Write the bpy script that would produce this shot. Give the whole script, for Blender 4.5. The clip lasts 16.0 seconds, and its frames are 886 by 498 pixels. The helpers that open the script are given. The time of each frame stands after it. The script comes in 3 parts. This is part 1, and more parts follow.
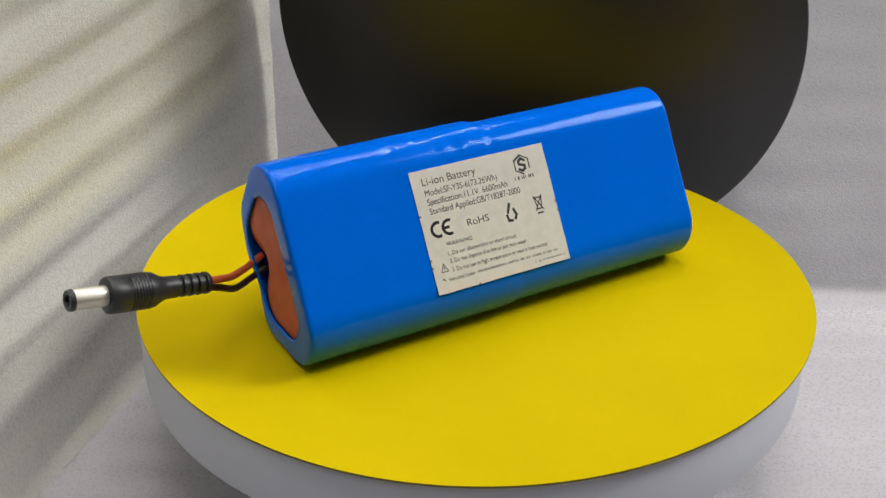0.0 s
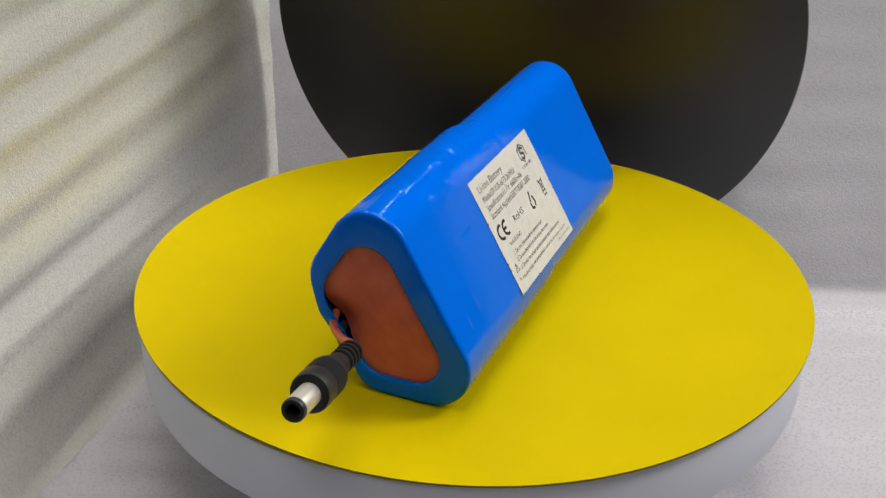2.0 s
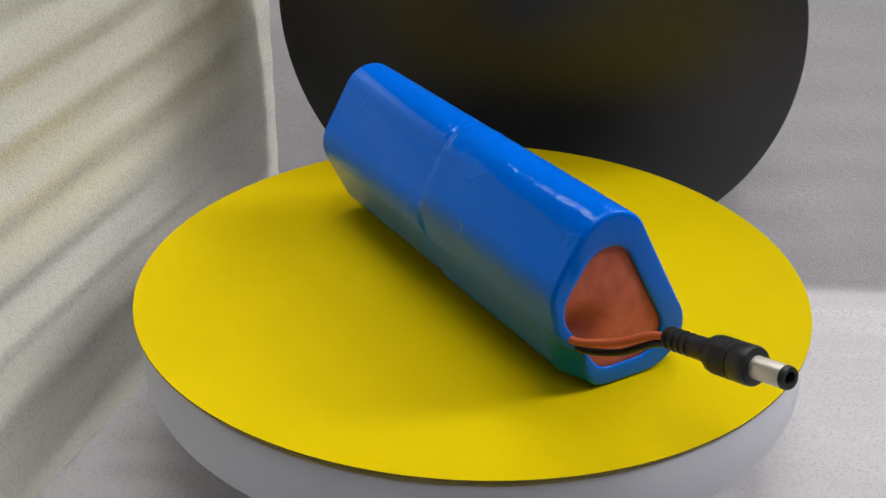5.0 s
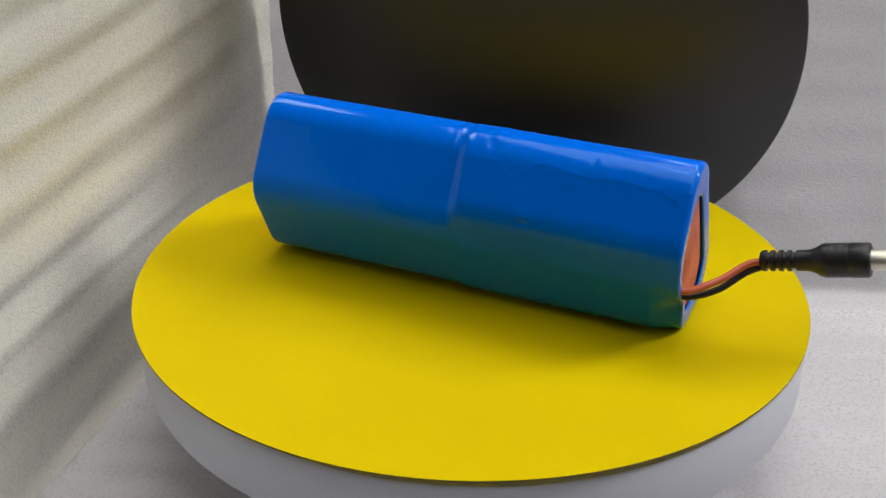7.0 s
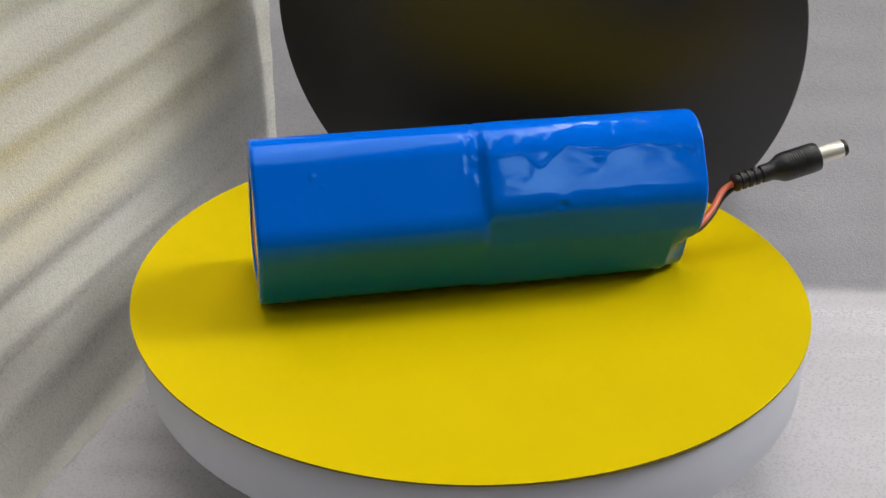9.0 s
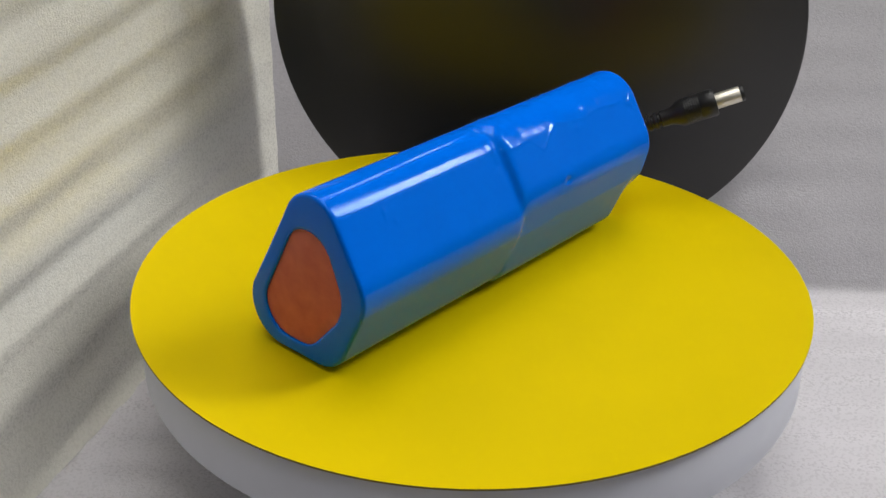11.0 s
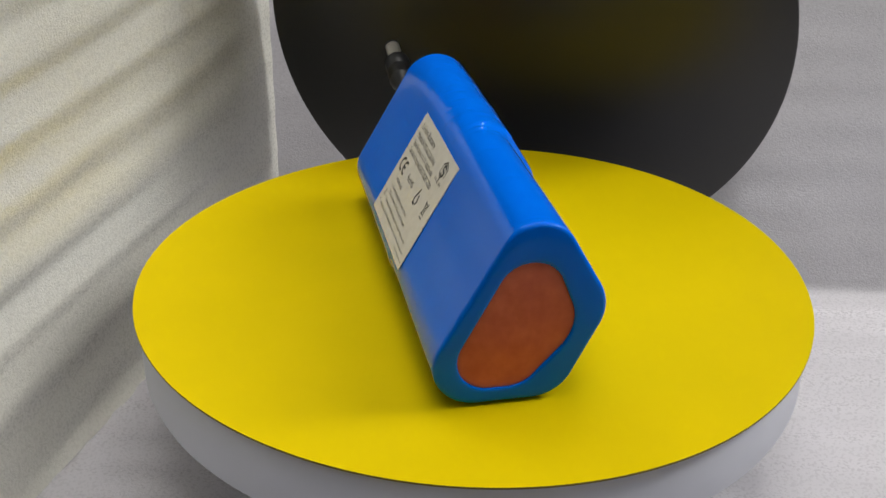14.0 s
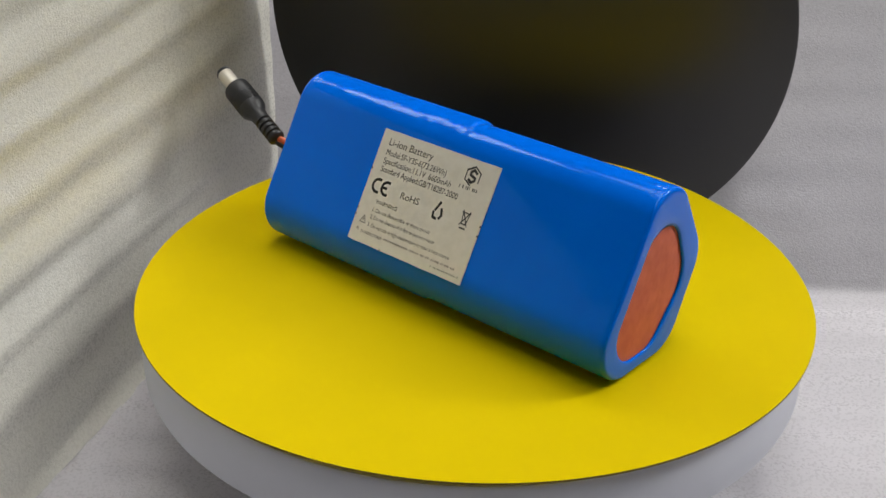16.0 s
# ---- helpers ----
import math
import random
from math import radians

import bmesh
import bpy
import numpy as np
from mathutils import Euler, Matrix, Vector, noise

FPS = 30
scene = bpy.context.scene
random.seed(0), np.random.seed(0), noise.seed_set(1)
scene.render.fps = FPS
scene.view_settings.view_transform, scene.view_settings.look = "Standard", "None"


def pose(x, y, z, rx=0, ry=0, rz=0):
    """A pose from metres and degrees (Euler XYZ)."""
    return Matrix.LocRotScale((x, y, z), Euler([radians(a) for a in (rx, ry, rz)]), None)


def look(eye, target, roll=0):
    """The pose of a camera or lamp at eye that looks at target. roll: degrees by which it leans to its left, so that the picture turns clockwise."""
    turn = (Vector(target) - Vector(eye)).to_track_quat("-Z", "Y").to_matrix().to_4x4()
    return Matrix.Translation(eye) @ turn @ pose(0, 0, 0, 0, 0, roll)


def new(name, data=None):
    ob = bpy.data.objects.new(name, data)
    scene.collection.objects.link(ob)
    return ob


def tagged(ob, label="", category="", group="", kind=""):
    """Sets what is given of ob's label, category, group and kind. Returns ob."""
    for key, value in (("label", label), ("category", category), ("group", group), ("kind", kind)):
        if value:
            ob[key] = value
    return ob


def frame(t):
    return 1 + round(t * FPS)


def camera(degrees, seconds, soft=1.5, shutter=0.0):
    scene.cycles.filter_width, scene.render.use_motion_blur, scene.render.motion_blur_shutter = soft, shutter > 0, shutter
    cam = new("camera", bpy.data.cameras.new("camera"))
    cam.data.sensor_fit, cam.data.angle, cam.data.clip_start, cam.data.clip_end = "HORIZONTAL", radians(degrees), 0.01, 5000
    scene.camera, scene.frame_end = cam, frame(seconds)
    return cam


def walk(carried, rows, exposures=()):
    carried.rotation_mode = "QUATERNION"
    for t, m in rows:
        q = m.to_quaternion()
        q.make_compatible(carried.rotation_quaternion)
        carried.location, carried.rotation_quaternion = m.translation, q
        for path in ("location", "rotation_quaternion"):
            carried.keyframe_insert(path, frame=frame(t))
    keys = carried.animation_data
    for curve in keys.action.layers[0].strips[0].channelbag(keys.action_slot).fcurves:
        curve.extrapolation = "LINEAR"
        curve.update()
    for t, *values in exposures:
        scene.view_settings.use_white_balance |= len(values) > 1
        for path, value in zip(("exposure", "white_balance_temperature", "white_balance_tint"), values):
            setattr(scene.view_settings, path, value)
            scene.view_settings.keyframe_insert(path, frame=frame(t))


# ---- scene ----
# The unit of the plan is the radius of the yellow board: R metres.
R = 0.102
FLOOR = -0.605 * R          # level of the foam sheet under the turntable

cam = camera(41.96, 16.0)
EYE = pose(0.00055, -0.31408, 0.17130, 62.567, -0.699, 2.129)
walk(cam, [(0, EYE), (16.0, EYE)])

# ---------------------------------------------------------------- light
world = bpy.data.worlds.new("world")
scene.world = world
world.use_nodes = True
wn = world.node_tree.nodes
wn["Background"].inputs["Color"].default_value = (0.5, 0.55, 0.6, 1)
wn["Background"].inputs["Strength"].default_value = 0.05
scene.view_settings.exposure = -0.06

ROOM = (-2.2, 3.2, -1.6, 2.6, -0.80, 1.90)      # x, y, z limits of the room


def area_lamp(name, m, w, h, watts, colour):
    data = bpy.data.lights.new(name, "AREA")
    data.shape, data.size, data.size_y = "RECTANGLE", w, h
    data.energy, data.color = watts, colour
    ob = new(name, data)
    ob.matrix_world = m
    return ob


# ceiling tubes and added wide panels: x, y, length, width, watts
# the 18 W and 24 W panels are unseen fill for fronts and backdrop
TUBES_AND_FILL = ((0.0, -0.47, 2.60, 0.03, 2.4), (0.0, 0.03, 2.40, 0.80, 18), (-0.9, 1.15, 0.70, 0.50, 8), (1.62, 0.30, 0.70, 0.90, 24), (0.4, 1.60, 3.40, 0.06, 9),
         (2.55, 0.60, 0.60, 1.30, 65))
# the window in the south wall: x, z limits
WINDOW = (1.00, 1.55, 1.28, 1.60)
for x, y, w, h, watts in TUBES_AND_FILL:
    area_lamp("tube_or_fill_lamp", look((x, y, 1.80), (x - 0.001, y, 0)), w, h, watts, (0.985, 0.97, 0.935) if w > 0.65 else (0.97, 0.98, 0.97))
wx0, wx1, wz0, wz1 = WINDOW
area_lamp("window_daylight", look(((wx0 + wx1) / 2, ROOM[2] - 0.09, (wz0 + wz1) / 2), ((wx0 + wx1) / 2, 0, (wz0 + wz1) / 2)), wx1 - wx0, wz1 - wz0, 4.3, (0.75, 0.88, 1.0))


# ---------------------------------------------------------------- materials
def material(name, colour, rough=0.5, metal=0.0, spec=0.5, coat=0.0):
    m = bpy.data.materials.new(name)
    m.use_nodes = True
    b = m.node_tree.nodes["Principled BSDF"]
    b.inputs["Base Color"].default_value = (*colour, 1)
    b.inputs["Roughness"].default_value = rough
    b.inputs["Metallic"].default_value = metal
    b.inputs["Specular IOR Level"].default_value = spec
    b.inputs["Coat Weight"].default_value = coat
    b.inputs["Coat Roughness"].default_value = 0.05
    return m


def noise_node(m, scale, detail=3.0, stretch=(1, 1, 1)):
    nt = m.node_tree
    tc, mp, nz = (nt.nodes.new(k) for k in ("ShaderNodeTexCoord", "ShaderNodeMapping", "ShaderNodeTexNoise"))
    mp.inputs["Scale"].default_value = stretch
    nz.inputs["Scale"].default_value, nz.inputs["Detail"].default_value = scale, detail
    nt.links.new(tc.outputs["Object"], mp.inputs["Vector"])
    nt.links.new(mp.outputs["Vector"], nz.inputs["Vector"])
    return nz.outputs["Fac"]


def ramp(m, fac, stops):
    nt = m.node_tree
    r = nt.nodes.new("ShaderNodeValToRGB")
    el = r.color_ramp.elements
    while len(el) < len(stops):
        el.new(0.5)
    for e, (p, c) in zip(el, stops):
        e.position, e.color = p, (*c, 1)
    nt.links.new(fac, r.inputs["Fac"])
    return r.outputs["Color"]


def vary_colour(m, scale, stops, detail=4.0, stretch=(1, 1, 1)):
    b = m.node_tree.nodes["Principled BSDF"]
    m.node_tree.links.new(ramp(m, noise_node(m, scale, detail, stretch), stops), b.inputs["Base Color"])


def vary_rough(m, scale, lo, hi, detail=4.0, stretch=(1, 1, 1)):
    b = m.node_tree.nodes["Principled BSDF"]
    m.node_tree.links.new(ramp(m, noise_node(m, scale, detail, stretch), ((0.35, (lo,) * 3), (0.65, (hi,) * 3))), b.inputs["Roughness"])


def add_bump(m, layers):
    """layers: (noise scale, strength, depth in metres, stretch)"""
    nt = m.node_tree
    last = None
    for scale, strength, depth, stretch in layers:
        bp = nt.nodes.new("ShaderNodeBump")
        bp.inputs["Strength"].default_value, bp.inputs["Distance"].default_value = strength, depth
        nt.links.new(noise_node(m, scale, 2.0, stretch), bp.inputs["Height"])
        if last:
            nt.links.new(last, bp.inputs["Normal"])
        last = bp.outputs["Normal"]
    nt.links.new(last, nt.nodes["Principled BSDF"].inputs["Normal"])


FOAM = material("white_foam", (0.74, 0.73, 0.74), 0.5, spec=0.5)
vary_colour(FOAM, 14, ((0.3, (0.49, 0.472, 0.495)), (0.7, (0.55, 0.53, 0.555))))
vary_rough(FOAM, 900, 0.10, 0.6)
add_bump(FOAM, ((60, 0.15, 0.002, (1, 1, 1)), (1300, 0.30, 0.0005, (1, 1, 1)), (420, 0.05, 0.0008, (1, 1, 1))))

# the upright sheet is thin and lets light through
THIN_FOAM = material("thin_cream_foam", (0.78, 0.76, 0.69), 0.5, spec=0.5)
vary_colour(THIN_FOAM, 14, ((0.3, (0.79, 0.765, 0.68)), (0.7, (0.84, 0.82, 0.735))))
vary_rough(THIN_FOAM, 900, 0.08, 0.6)
add_bump(THIN_FOAM, ((60, 0.20, 0.002, (1, 1, 1)), (1500, 0.75, 0.0005, (1, 1, 1)), (600, 0.14, 0.0008, (1, 1, 1))))
nt = THIN_FOAM.node_tree
nt.nodes["Principled BSDF"].inputs["Coat Weight"].default_value = 1.0
nt.nodes["Principled BSDF"].inputs["Coat Roughness"].default_value = 0.24
nt.nodes["Principled BSDF"].inputs["Coat IOR"].default_value = 1.75
glow_through = nt.nodes.new("ShaderNodeBsdfTranslucent")
glow_through.inputs["Color"].default_value = (0.80, 0.78, 0.70, 1)
blend = nt.nodes.new("ShaderNodeMixShader")
blend.inputs[0].default_value = 0.05
nt.links.new(nt.nodes["Principled BSDF"].outputs[0], blend.inputs[1])
nt.links.new(glow_through.outputs[0], blend.inputs[2])
nt.links.new(blend.outputs[0], nt.nodes["Material Output"].inputs["Surface"])

YELLOW = material("yellow_card", (0.80, 0.62, 0.0), 0.6, spec=0.04)
vary_colour(YELLOW, 25, ((0.3, (0.635, 0.475, 0.0)), (0.7, (0.675, 0.50, 0.0))))
add_bump(YELLOW, ((1500, 0.10, 0.0002, (1, 1, 1)), (18, 0.15, 0.001, (1, 1, 1))))
# the card's edge, much darker than its face
CARD_EDGE = material("dark_card_edge", (0.20, 0.15, 0.03), 0.8)

PLASTIC = material("white_plastic", (0.72, 0.72, 0.80), 0.45)
vary_colour(PLASTIC, 30, ((0.3, (0.60, 0.61, 0.68)), (0.7, (0.64, 0.65, 0.72))))
add_bump(PLASTIC, ((700, 0.08, 0.0003, (1, 1, 1)),))
RUBBER = material("dark_rubber", (0.03, 0.03, 0.03), 0.8)

BLACK = material("black_lacquer", (0.0055, 0.0052, 0.0034), 0.42, spec=0.75)
vary_rough(BLACK, 9, 0.39, 0.44)
add_bump(BLACK, ((420, 0.10, 0.0004, (1, 1, 1)),))

BLUE = material("blue_shrink_wrap", (0.0, 0.115, 0.66), 0.16)
BLUE.node_tree.nodes["Principled BSDF"].inputs["IOR"].default_value = 1.34
BLUE.node_tree.nodes["Principled BSDF"].inputs["Specular Tint"].default_value = (0.45, 0.78, 1.0, 1)
vary_colour(BLUE, 40, ((0.3, (0.0, 0.140, 0.77)), (0.7, (0.0, 0.152, 0.82))))
vary_rough(BLUE, 70, 0.06, 0.13)
add_bump(BLUE, ((45, 0.015, 0.0008, (0.5, 1, 1)), (300, 0.015, 0.0003, (1, 1, 1))))

SALMON = material("orange_insulating_paper", (0.52, 0.155, 0.055), 0.62, spec=0.3)
vary_colour(SALMON, 160, ((0.30, (0.54, 0.118, 0.075)), (0.7, (0.66, 0.165, 0.10))))
add_bump(SALMON, ((130, 0.4, 0.001, (1, 1, 1)), (1400, 0.1, 0.0002, (1, 1, 1))))

LABEL = material("label_paper", (0.74, 0.71, 0.64), 0.2)
vary_colour(LABEL, 300, ((0.30, (0.70, 0.67, 0.60)), (0.7, (0.76, 0.73, 0.66))))
INK = material("black_ink", (0.035, 0.034, 0.036), 0.5)
INK_WORN = material("worn_ink", (0.06, 0.058, 0.055), 0.5)
BODY = material("black_plug_plastic", (0.018, 0.018, 0.019), 0.42)
add_bump(BODY, ((900, 0.25, 0.0002, (1, 1, 1)),))
NICKEL = material("nickel_sleeve", (0.74, 0.70, 0.61), 0.4, metal=0.75)
vary_rough(NICKEL, 900, 0.34, 0.5, stretch=(1, 1, 0.2))
WIRE_RED = material("orange_red_wire", (0.55, 0.11, 0.04), 0.4)
WIRE_BLACK = material("black_wire", (0.012, 0.012, 0.012), 0.4)
DARK = material("dark_hollow", (0.01, 0.01, 0.01), 0.9)

PAINT = material("wall_paint", (0.06, 0.06, 0.06), 0.8)
vary_colour(PAINT, 3, ((0.3, (0.025, 0.025, 0.025)), (0.7, (0.035, 0.035, 0.035))))
CEIL = material("ceiling_paint", (0.70, 0.69, 0.68), 0.9)
vary_colour(CEIL, 4, ((0.3, (0.10, 0.10, 0.10)), (0.7, (0.13, 0.13, 0.13))))
TILE = material("floor_tile", (0.35, 0.33, 0.31), 0.5)
vary_colour(TILE, 6, ((0.3, (0.04, 0.037, 0.034)), (0.7, (0.06, 0.055, 0.05))))
WOOD = material("table_wood", (0.30, 0.19, 0.10), 0.45)
vary_colour(WOOD, 9, ((0.3, (0.03, 0.02, 0.012)), (0.7, (0.05, 0.033, 0.02))), stretch=(1, 8, 8))
STEEL = material("lamp_housing", (0.7, 0.7, 0.7), 0.5)


# ---------------------------------------------------------------- mesh helpers
def finish(bm, name, mat, smooth=True, parent=None, mats=()):
    bmesh.ops.recalc_face_normals(bm, faces=bm.faces)
    me = bpy.data.meshes.new(name)
    for f in bm.faces:
        f.smooth = smooth
    bm.to_mesh(me)
    bm.free()
    me.materials.append(mat)
    for m in mats:
        me.materials.append(m)
    ob = new(name, me)
    if parent:
        ob.parent = parent
    return ob


def part(name, bm, mat, parent, label="", smooth=True, mats=()):
    return tagged(finish(bm, name, mat, smooth, parent, mats), label)


def sharp(ob, degrees=35):
    ob.data.set_sharp_from_angle(angle=radians(degrees))
    return ob


def box_bm(x0, x1, y0, y1, z0, z1, bevel=0.0):
    bm = bmesh.new()
    bmesh.ops.create_cube(bm, size=1, matrix=Matrix.LocRotScale(
        ((x0 + x1) / 2, (y0 + y1) / 2, (z0 + z1) / 2), None, (x1 - x0, y1 - y0, z1 - z0)))
    if bevel:
        bmesh.ops.bevel(bm, geom=bm.edges[:], offset=bevel, segments=2, profile=0.5, affect="EDGES")
    return bm


def lathe(rows, n=48, close=True):
    """A turned body: rows of (radius, z); a radius of 0 closes it."""
    bm = bmesh.new()
    rings = []
    for r, z in rows:
        if r == 0:
            rings.append([bm.verts.new((0, 0, z))])
        else:
            rings.append([bm.verts.new((r * math.cos(2 * math.pi * i / n), r * math.sin(2 * math.pi * i / n), z)) for i in range(n)])
    for a, b in zip(rings, rings[1:]):
        for i in range(n):
            j = (i + 1) % n
            vs = [a[i % len(a)], a[j % len(a)], b[j % len(b)], b[i % len(b)]]
            vs = list(dict.fromkeys(vs))
            if len(vs) > 2:
                bm.faces.new(vs)
    return bm


def grid_bm(nu, nv, fn):
    bm = bmesh.new()
    v = [[bm.verts.new(fn(i / nu, j / nv)) for j in range(nv + 1)] for i in range(nu + 1)]
    for i in range(nu):
        for j in range(nv):
            bm.faces.new((v[i][j], v[i + 1][j], v[i + 1][j + 1], v[i][j + 1]))
    return bm


def fbm(x, y, z=0.0, octaves=3):
    return sum(noise.noise(Vector((x, y, z)) * 2 ** k) / 2 ** k for k in range(octaves))


# ---------------------------------------------------------------- the room
x0, x1, y0, y1, z0, z1 = ROOM
tagged(finish(box_bm(x0, x1, y0, y1, z0 - 0.1, z0), "floor", TILE, False), "dark grey tiled room floor", "floor", kind="structure")
tagged(finish(box_bm(x0, x1, y0, y1, z1, z1 + 0.1), "ceiling", CEIL, False), "dark grey painted ceiling", "ceiling", kind="structure")
tagged(finish(box_bm(x0 - 0.1, x0, y0, y1, z0, z1), "wall_west", PAINT, False), "dark grey painted wall", "wall", kind="structure")
tagged(finish(box_bm(x1, x1 + 0.1, y0, y1, z0, z1), "wall_east", PAINT, False), "dark grey painted wall", "wall", kind="structure")
tagged(finish(box_bm(x0, x1, y1, y1 + 0.1, z0, z1), "wall_north", PAINT, False), "dark grey painted wall", "wall", kind="structure")
south = bmesh.new()
for ax, bx, az, bz in ((x0, wx0, z0, z1), (wx1, x1, z0, z1), (wx0, wx1, z0, wz0), (wx0, wx1, wz1, z1)):
    bmesh.ops.create_cube(south, size=1, matrix=Matrix.LocRotScale(((ax + bx) / 2, y0 - 0.05, (az + bz) / 2), None, (bx - ax, 0.1, bz - az)))
tagged(finish(south, "wall_south", PAINT, False), "dark grey painted wall with a window opening", "wall", kind="structure")
window = tagged(new("window_1"), "daylight window with a white frame", "window", kind="structure")
window.location = ((wx0 + wx1) / 2, y0 - 0.04, (wz0 + wz1) / 2)
hw, hh = (wx1 - wx0) / 2, (wz1 - wz0) / 2
for ax, bx, az, bz in ((-hw, -hw + 0.03, -hh, hh), (hw - 0.03, hw, -hh, hh), (-0.015, 0.015, -hh + 0.03, hh - 0.03),
                       (-hw + 0.03, hw - 0.03, -hh, -hh + 0.03), (-hw + 0.03, hw - 0.03, hh - 0.03, hh)):
    part("window_frame", box_bm(ax, bx, -0.02, 0.02, az, bz, 0.002), STEEL, window, smooth=False)
for x, y, w, h, watts in TUBES_AND_FILL:
    lamp = tagged(new("tube_or_fill_fixture"), "long white tube lamp on the ceiling" if w > 4 * h else "wide white panel added overhead to light the scene", "lamp", "ceiling lights")
    lamp.location = (x, y, z1)
    part("housing", box_bm(-w / 2 - 0.02, w / 2 + 0.02, -h / 2 - 0.02, h / 2 + 0.02, -0.08, 0.0, 0.008), STEEL, lamp, smooth=False)

table = tagged(new("table"), "dark wooden table under the white foam sheets", "table")
table.location = (0, 0, z0)
tz = FLOOR - 0.008 - z0
part("tabletop", box_bm(-0.55, 0.55, -0.50, 0.45, tz - 0.03, tz, 0.003), WOOD, table, smooth=False)
for lx in (-0.5, 0.5):
    for ly in (-0.45, 0.40):
        part("leg", box_bm(lx - 0.025, lx + 0.025, ly - 0.025, ly + 0.025, 0, tz - 0.03, 0.003), WOOD, table, smooth=False)


# ---------------------------------------------------------------- foam sheets
def back_profile(t, start):
    """The sheet lies flat on the table, bends at start and leans back as a backdrop; t in plan units along it."""
    if t < start:
        return t, 0.0
    r, last = 0.05, radians(57)
    a = (t - start) / r
    if a < last:
        return start + r * math.sin(a), r * (1 - math.cos(a))
    d = t - start - r * last
    return start + r * math.sin(last) + d * math.cos(last), r * (1 - math.cos(last)) + d * math.sin(last)


def sweep_sheet(u, v):
    x = -1.9 + 5.2 * u
    t = -2.40 + 7.10 * v
    k = max(0.0, min(1.0, (x - 0.1) / 1.0))
    start = 1.76 - 0.74 * k * k * (3 - 2 * k) + 0.010 * math.sin(2.1 * x)
    y, z = back_profile(t, start)
    d = t - start
    lift = -0.020 * math.exp(-((d + 0.07) / 0.10) ** 2)
    lift += (0.004 if d < 0 else 0.0007) * math.sin(2 * math.pi * t / 0.17 + 0.8 * math.sin(1.7 * x)) + (0.010 if d < 0 else 0.006) * fbm(0.8 * x, 1.6 * t)
    n = max(0.0, min(1.0, d / 0.17))
    return Vector((x, y - 0.89 * lift * n, z + FLOOR / R + lift * (1 - 0.55 * n))) * R


bm = grid_bm(150, 520, sweep_sheet)
tagged(finish(bm, "backdrop", FOAM), "white foam sheet laid over the table and swept up behind", "foam sheet", kind="structure")


def left_sheet(u, v):
    """Upright sheet with lengthwise folds; u along it towards its free edge, v upwards."""
    along = -1.5 + 3.02 * u                 # plan y
    z = FLOOR / R + 1.75 * v
    x = -1.232 + 0.246 * along - 0.12 * (1 - u) * (z - FLOOR / R)
    w = z - 0.06 * (along - 0.35) - 0.05 + 0.012 * math.sin(1.9 * along + 3.0 * z) + 0.022 * fbm(0.5 * along, 0.9 * z, 3.0)
    depth = 0.85 + 0.5 * fbm(0.7 * along, 1.6 * z, 12.0)
    p = 2 * math.pi * w / 0.192
    fold = 0.0066 * depth * math.sin(p + 0.25 * math.sin(p)) + 0.0005 * math.sin(2.3 * p + 1.0 + along) + 0.006 * fbm(0.8 * along, 1.5 * z, 7.0)
    edge = max(0.0, (u - 0.72) / 0.28)
    fold *= 1 - 0.75 * edge
    foot = max(0.0, 1 - (z - FLOOR / R) / 0.10)
    fold += 0.035 * foot ** 2
    return Vector((x + fold * 0.971, along - fold * 0.238, z)) * R


bm = grid_bm(220, 260, left_sheet)
side = finish(bm, "wall_left_sheet", THIN_FOAM)
tagged(side, "upright white foam sheet with long soft folds", "foam sheet", kind="structure")

# ---------------------------------------------------------------- black board
A = B = 1.007 * R
D = 0.045 * R
rows = ((0.0, 0), (0.5, 0), (0.985, 0), (0.996, 0.004), (1.0, 0.012), (1.0, D / R - 0.012), (0.985, D / R), (0.0, D / R))
board = lathe([(r, z * R) for r, z in rows], 160)
for v in board.verts:
    v.co = (v.co.x * A, v.co.z, v.co.y * B)
black_board = sharp(finish(board, "round_board", BLACK), 40)
tagged(black_board, "large round black board standing upright behind the turntable", "board")

# ---------------------------------------------------------------- turntable
turntable = tagged(new("turntable"), "round white plastic display turntable", "turntable")
turntable.location = (0, 0, FLOOR)
TOP = -0.016 * R - FLOOR
base = lathe([(0, 0.02 * R), (0.60 * R, 0.02 * R), (0.62 * R, 0.03 * R), (0.62 * R, TOP - 0.22 * R), (0.60 * R, TOP - 0.20 * R), (0, TOP - 0.20 * R)], 96)
sharp(part("base", base, PLASTIC, turntable))
for k in range(4):
    a = math.pi / 4 + k * math.pi / 2
    foot = lathe([(0, 0), (0.06 * R, 0), (0.06 * R, 0.02 * R), (0, 0.02 * R)], 20)
    bmesh.ops.translate(foot, verts=foot.verts, vec=(0.5 * R * math.cos(a), 0.5 * R * math.sin(a), 0))
    sharp(part("foot", foot, RUBBER, turntable))
LOW = TOP - 0.195 * R
platter = lathe([(0, LOW), (0.965 * R, LOW), (0.982 * R, LOW + 0.006 * R), (0.988 * R, LOW + 0.02 * R),
                 (0.988 * R, TOP - 0.012 * R), (0.984 * R, TOP - 0.003 * R), (0.976 * R, TOP), (0.93 * R, TOP - 0.006 * R), (0.7 * R, TOP - 0.035 * R), (0, TOP - 0.035 * R)], 160)
platter = sharp(part("platter", platter, PLASTIC, turntable), 30)

SAG = -0.028

# yellow card: a little off centre and warped like a saddle at its rim
card = bmesh.new()
RINGS, SEGS = (0.0, 0.25, 0.5, 0.7, 0.82, 0.9, 0.96, 0.99, 1.0), 180


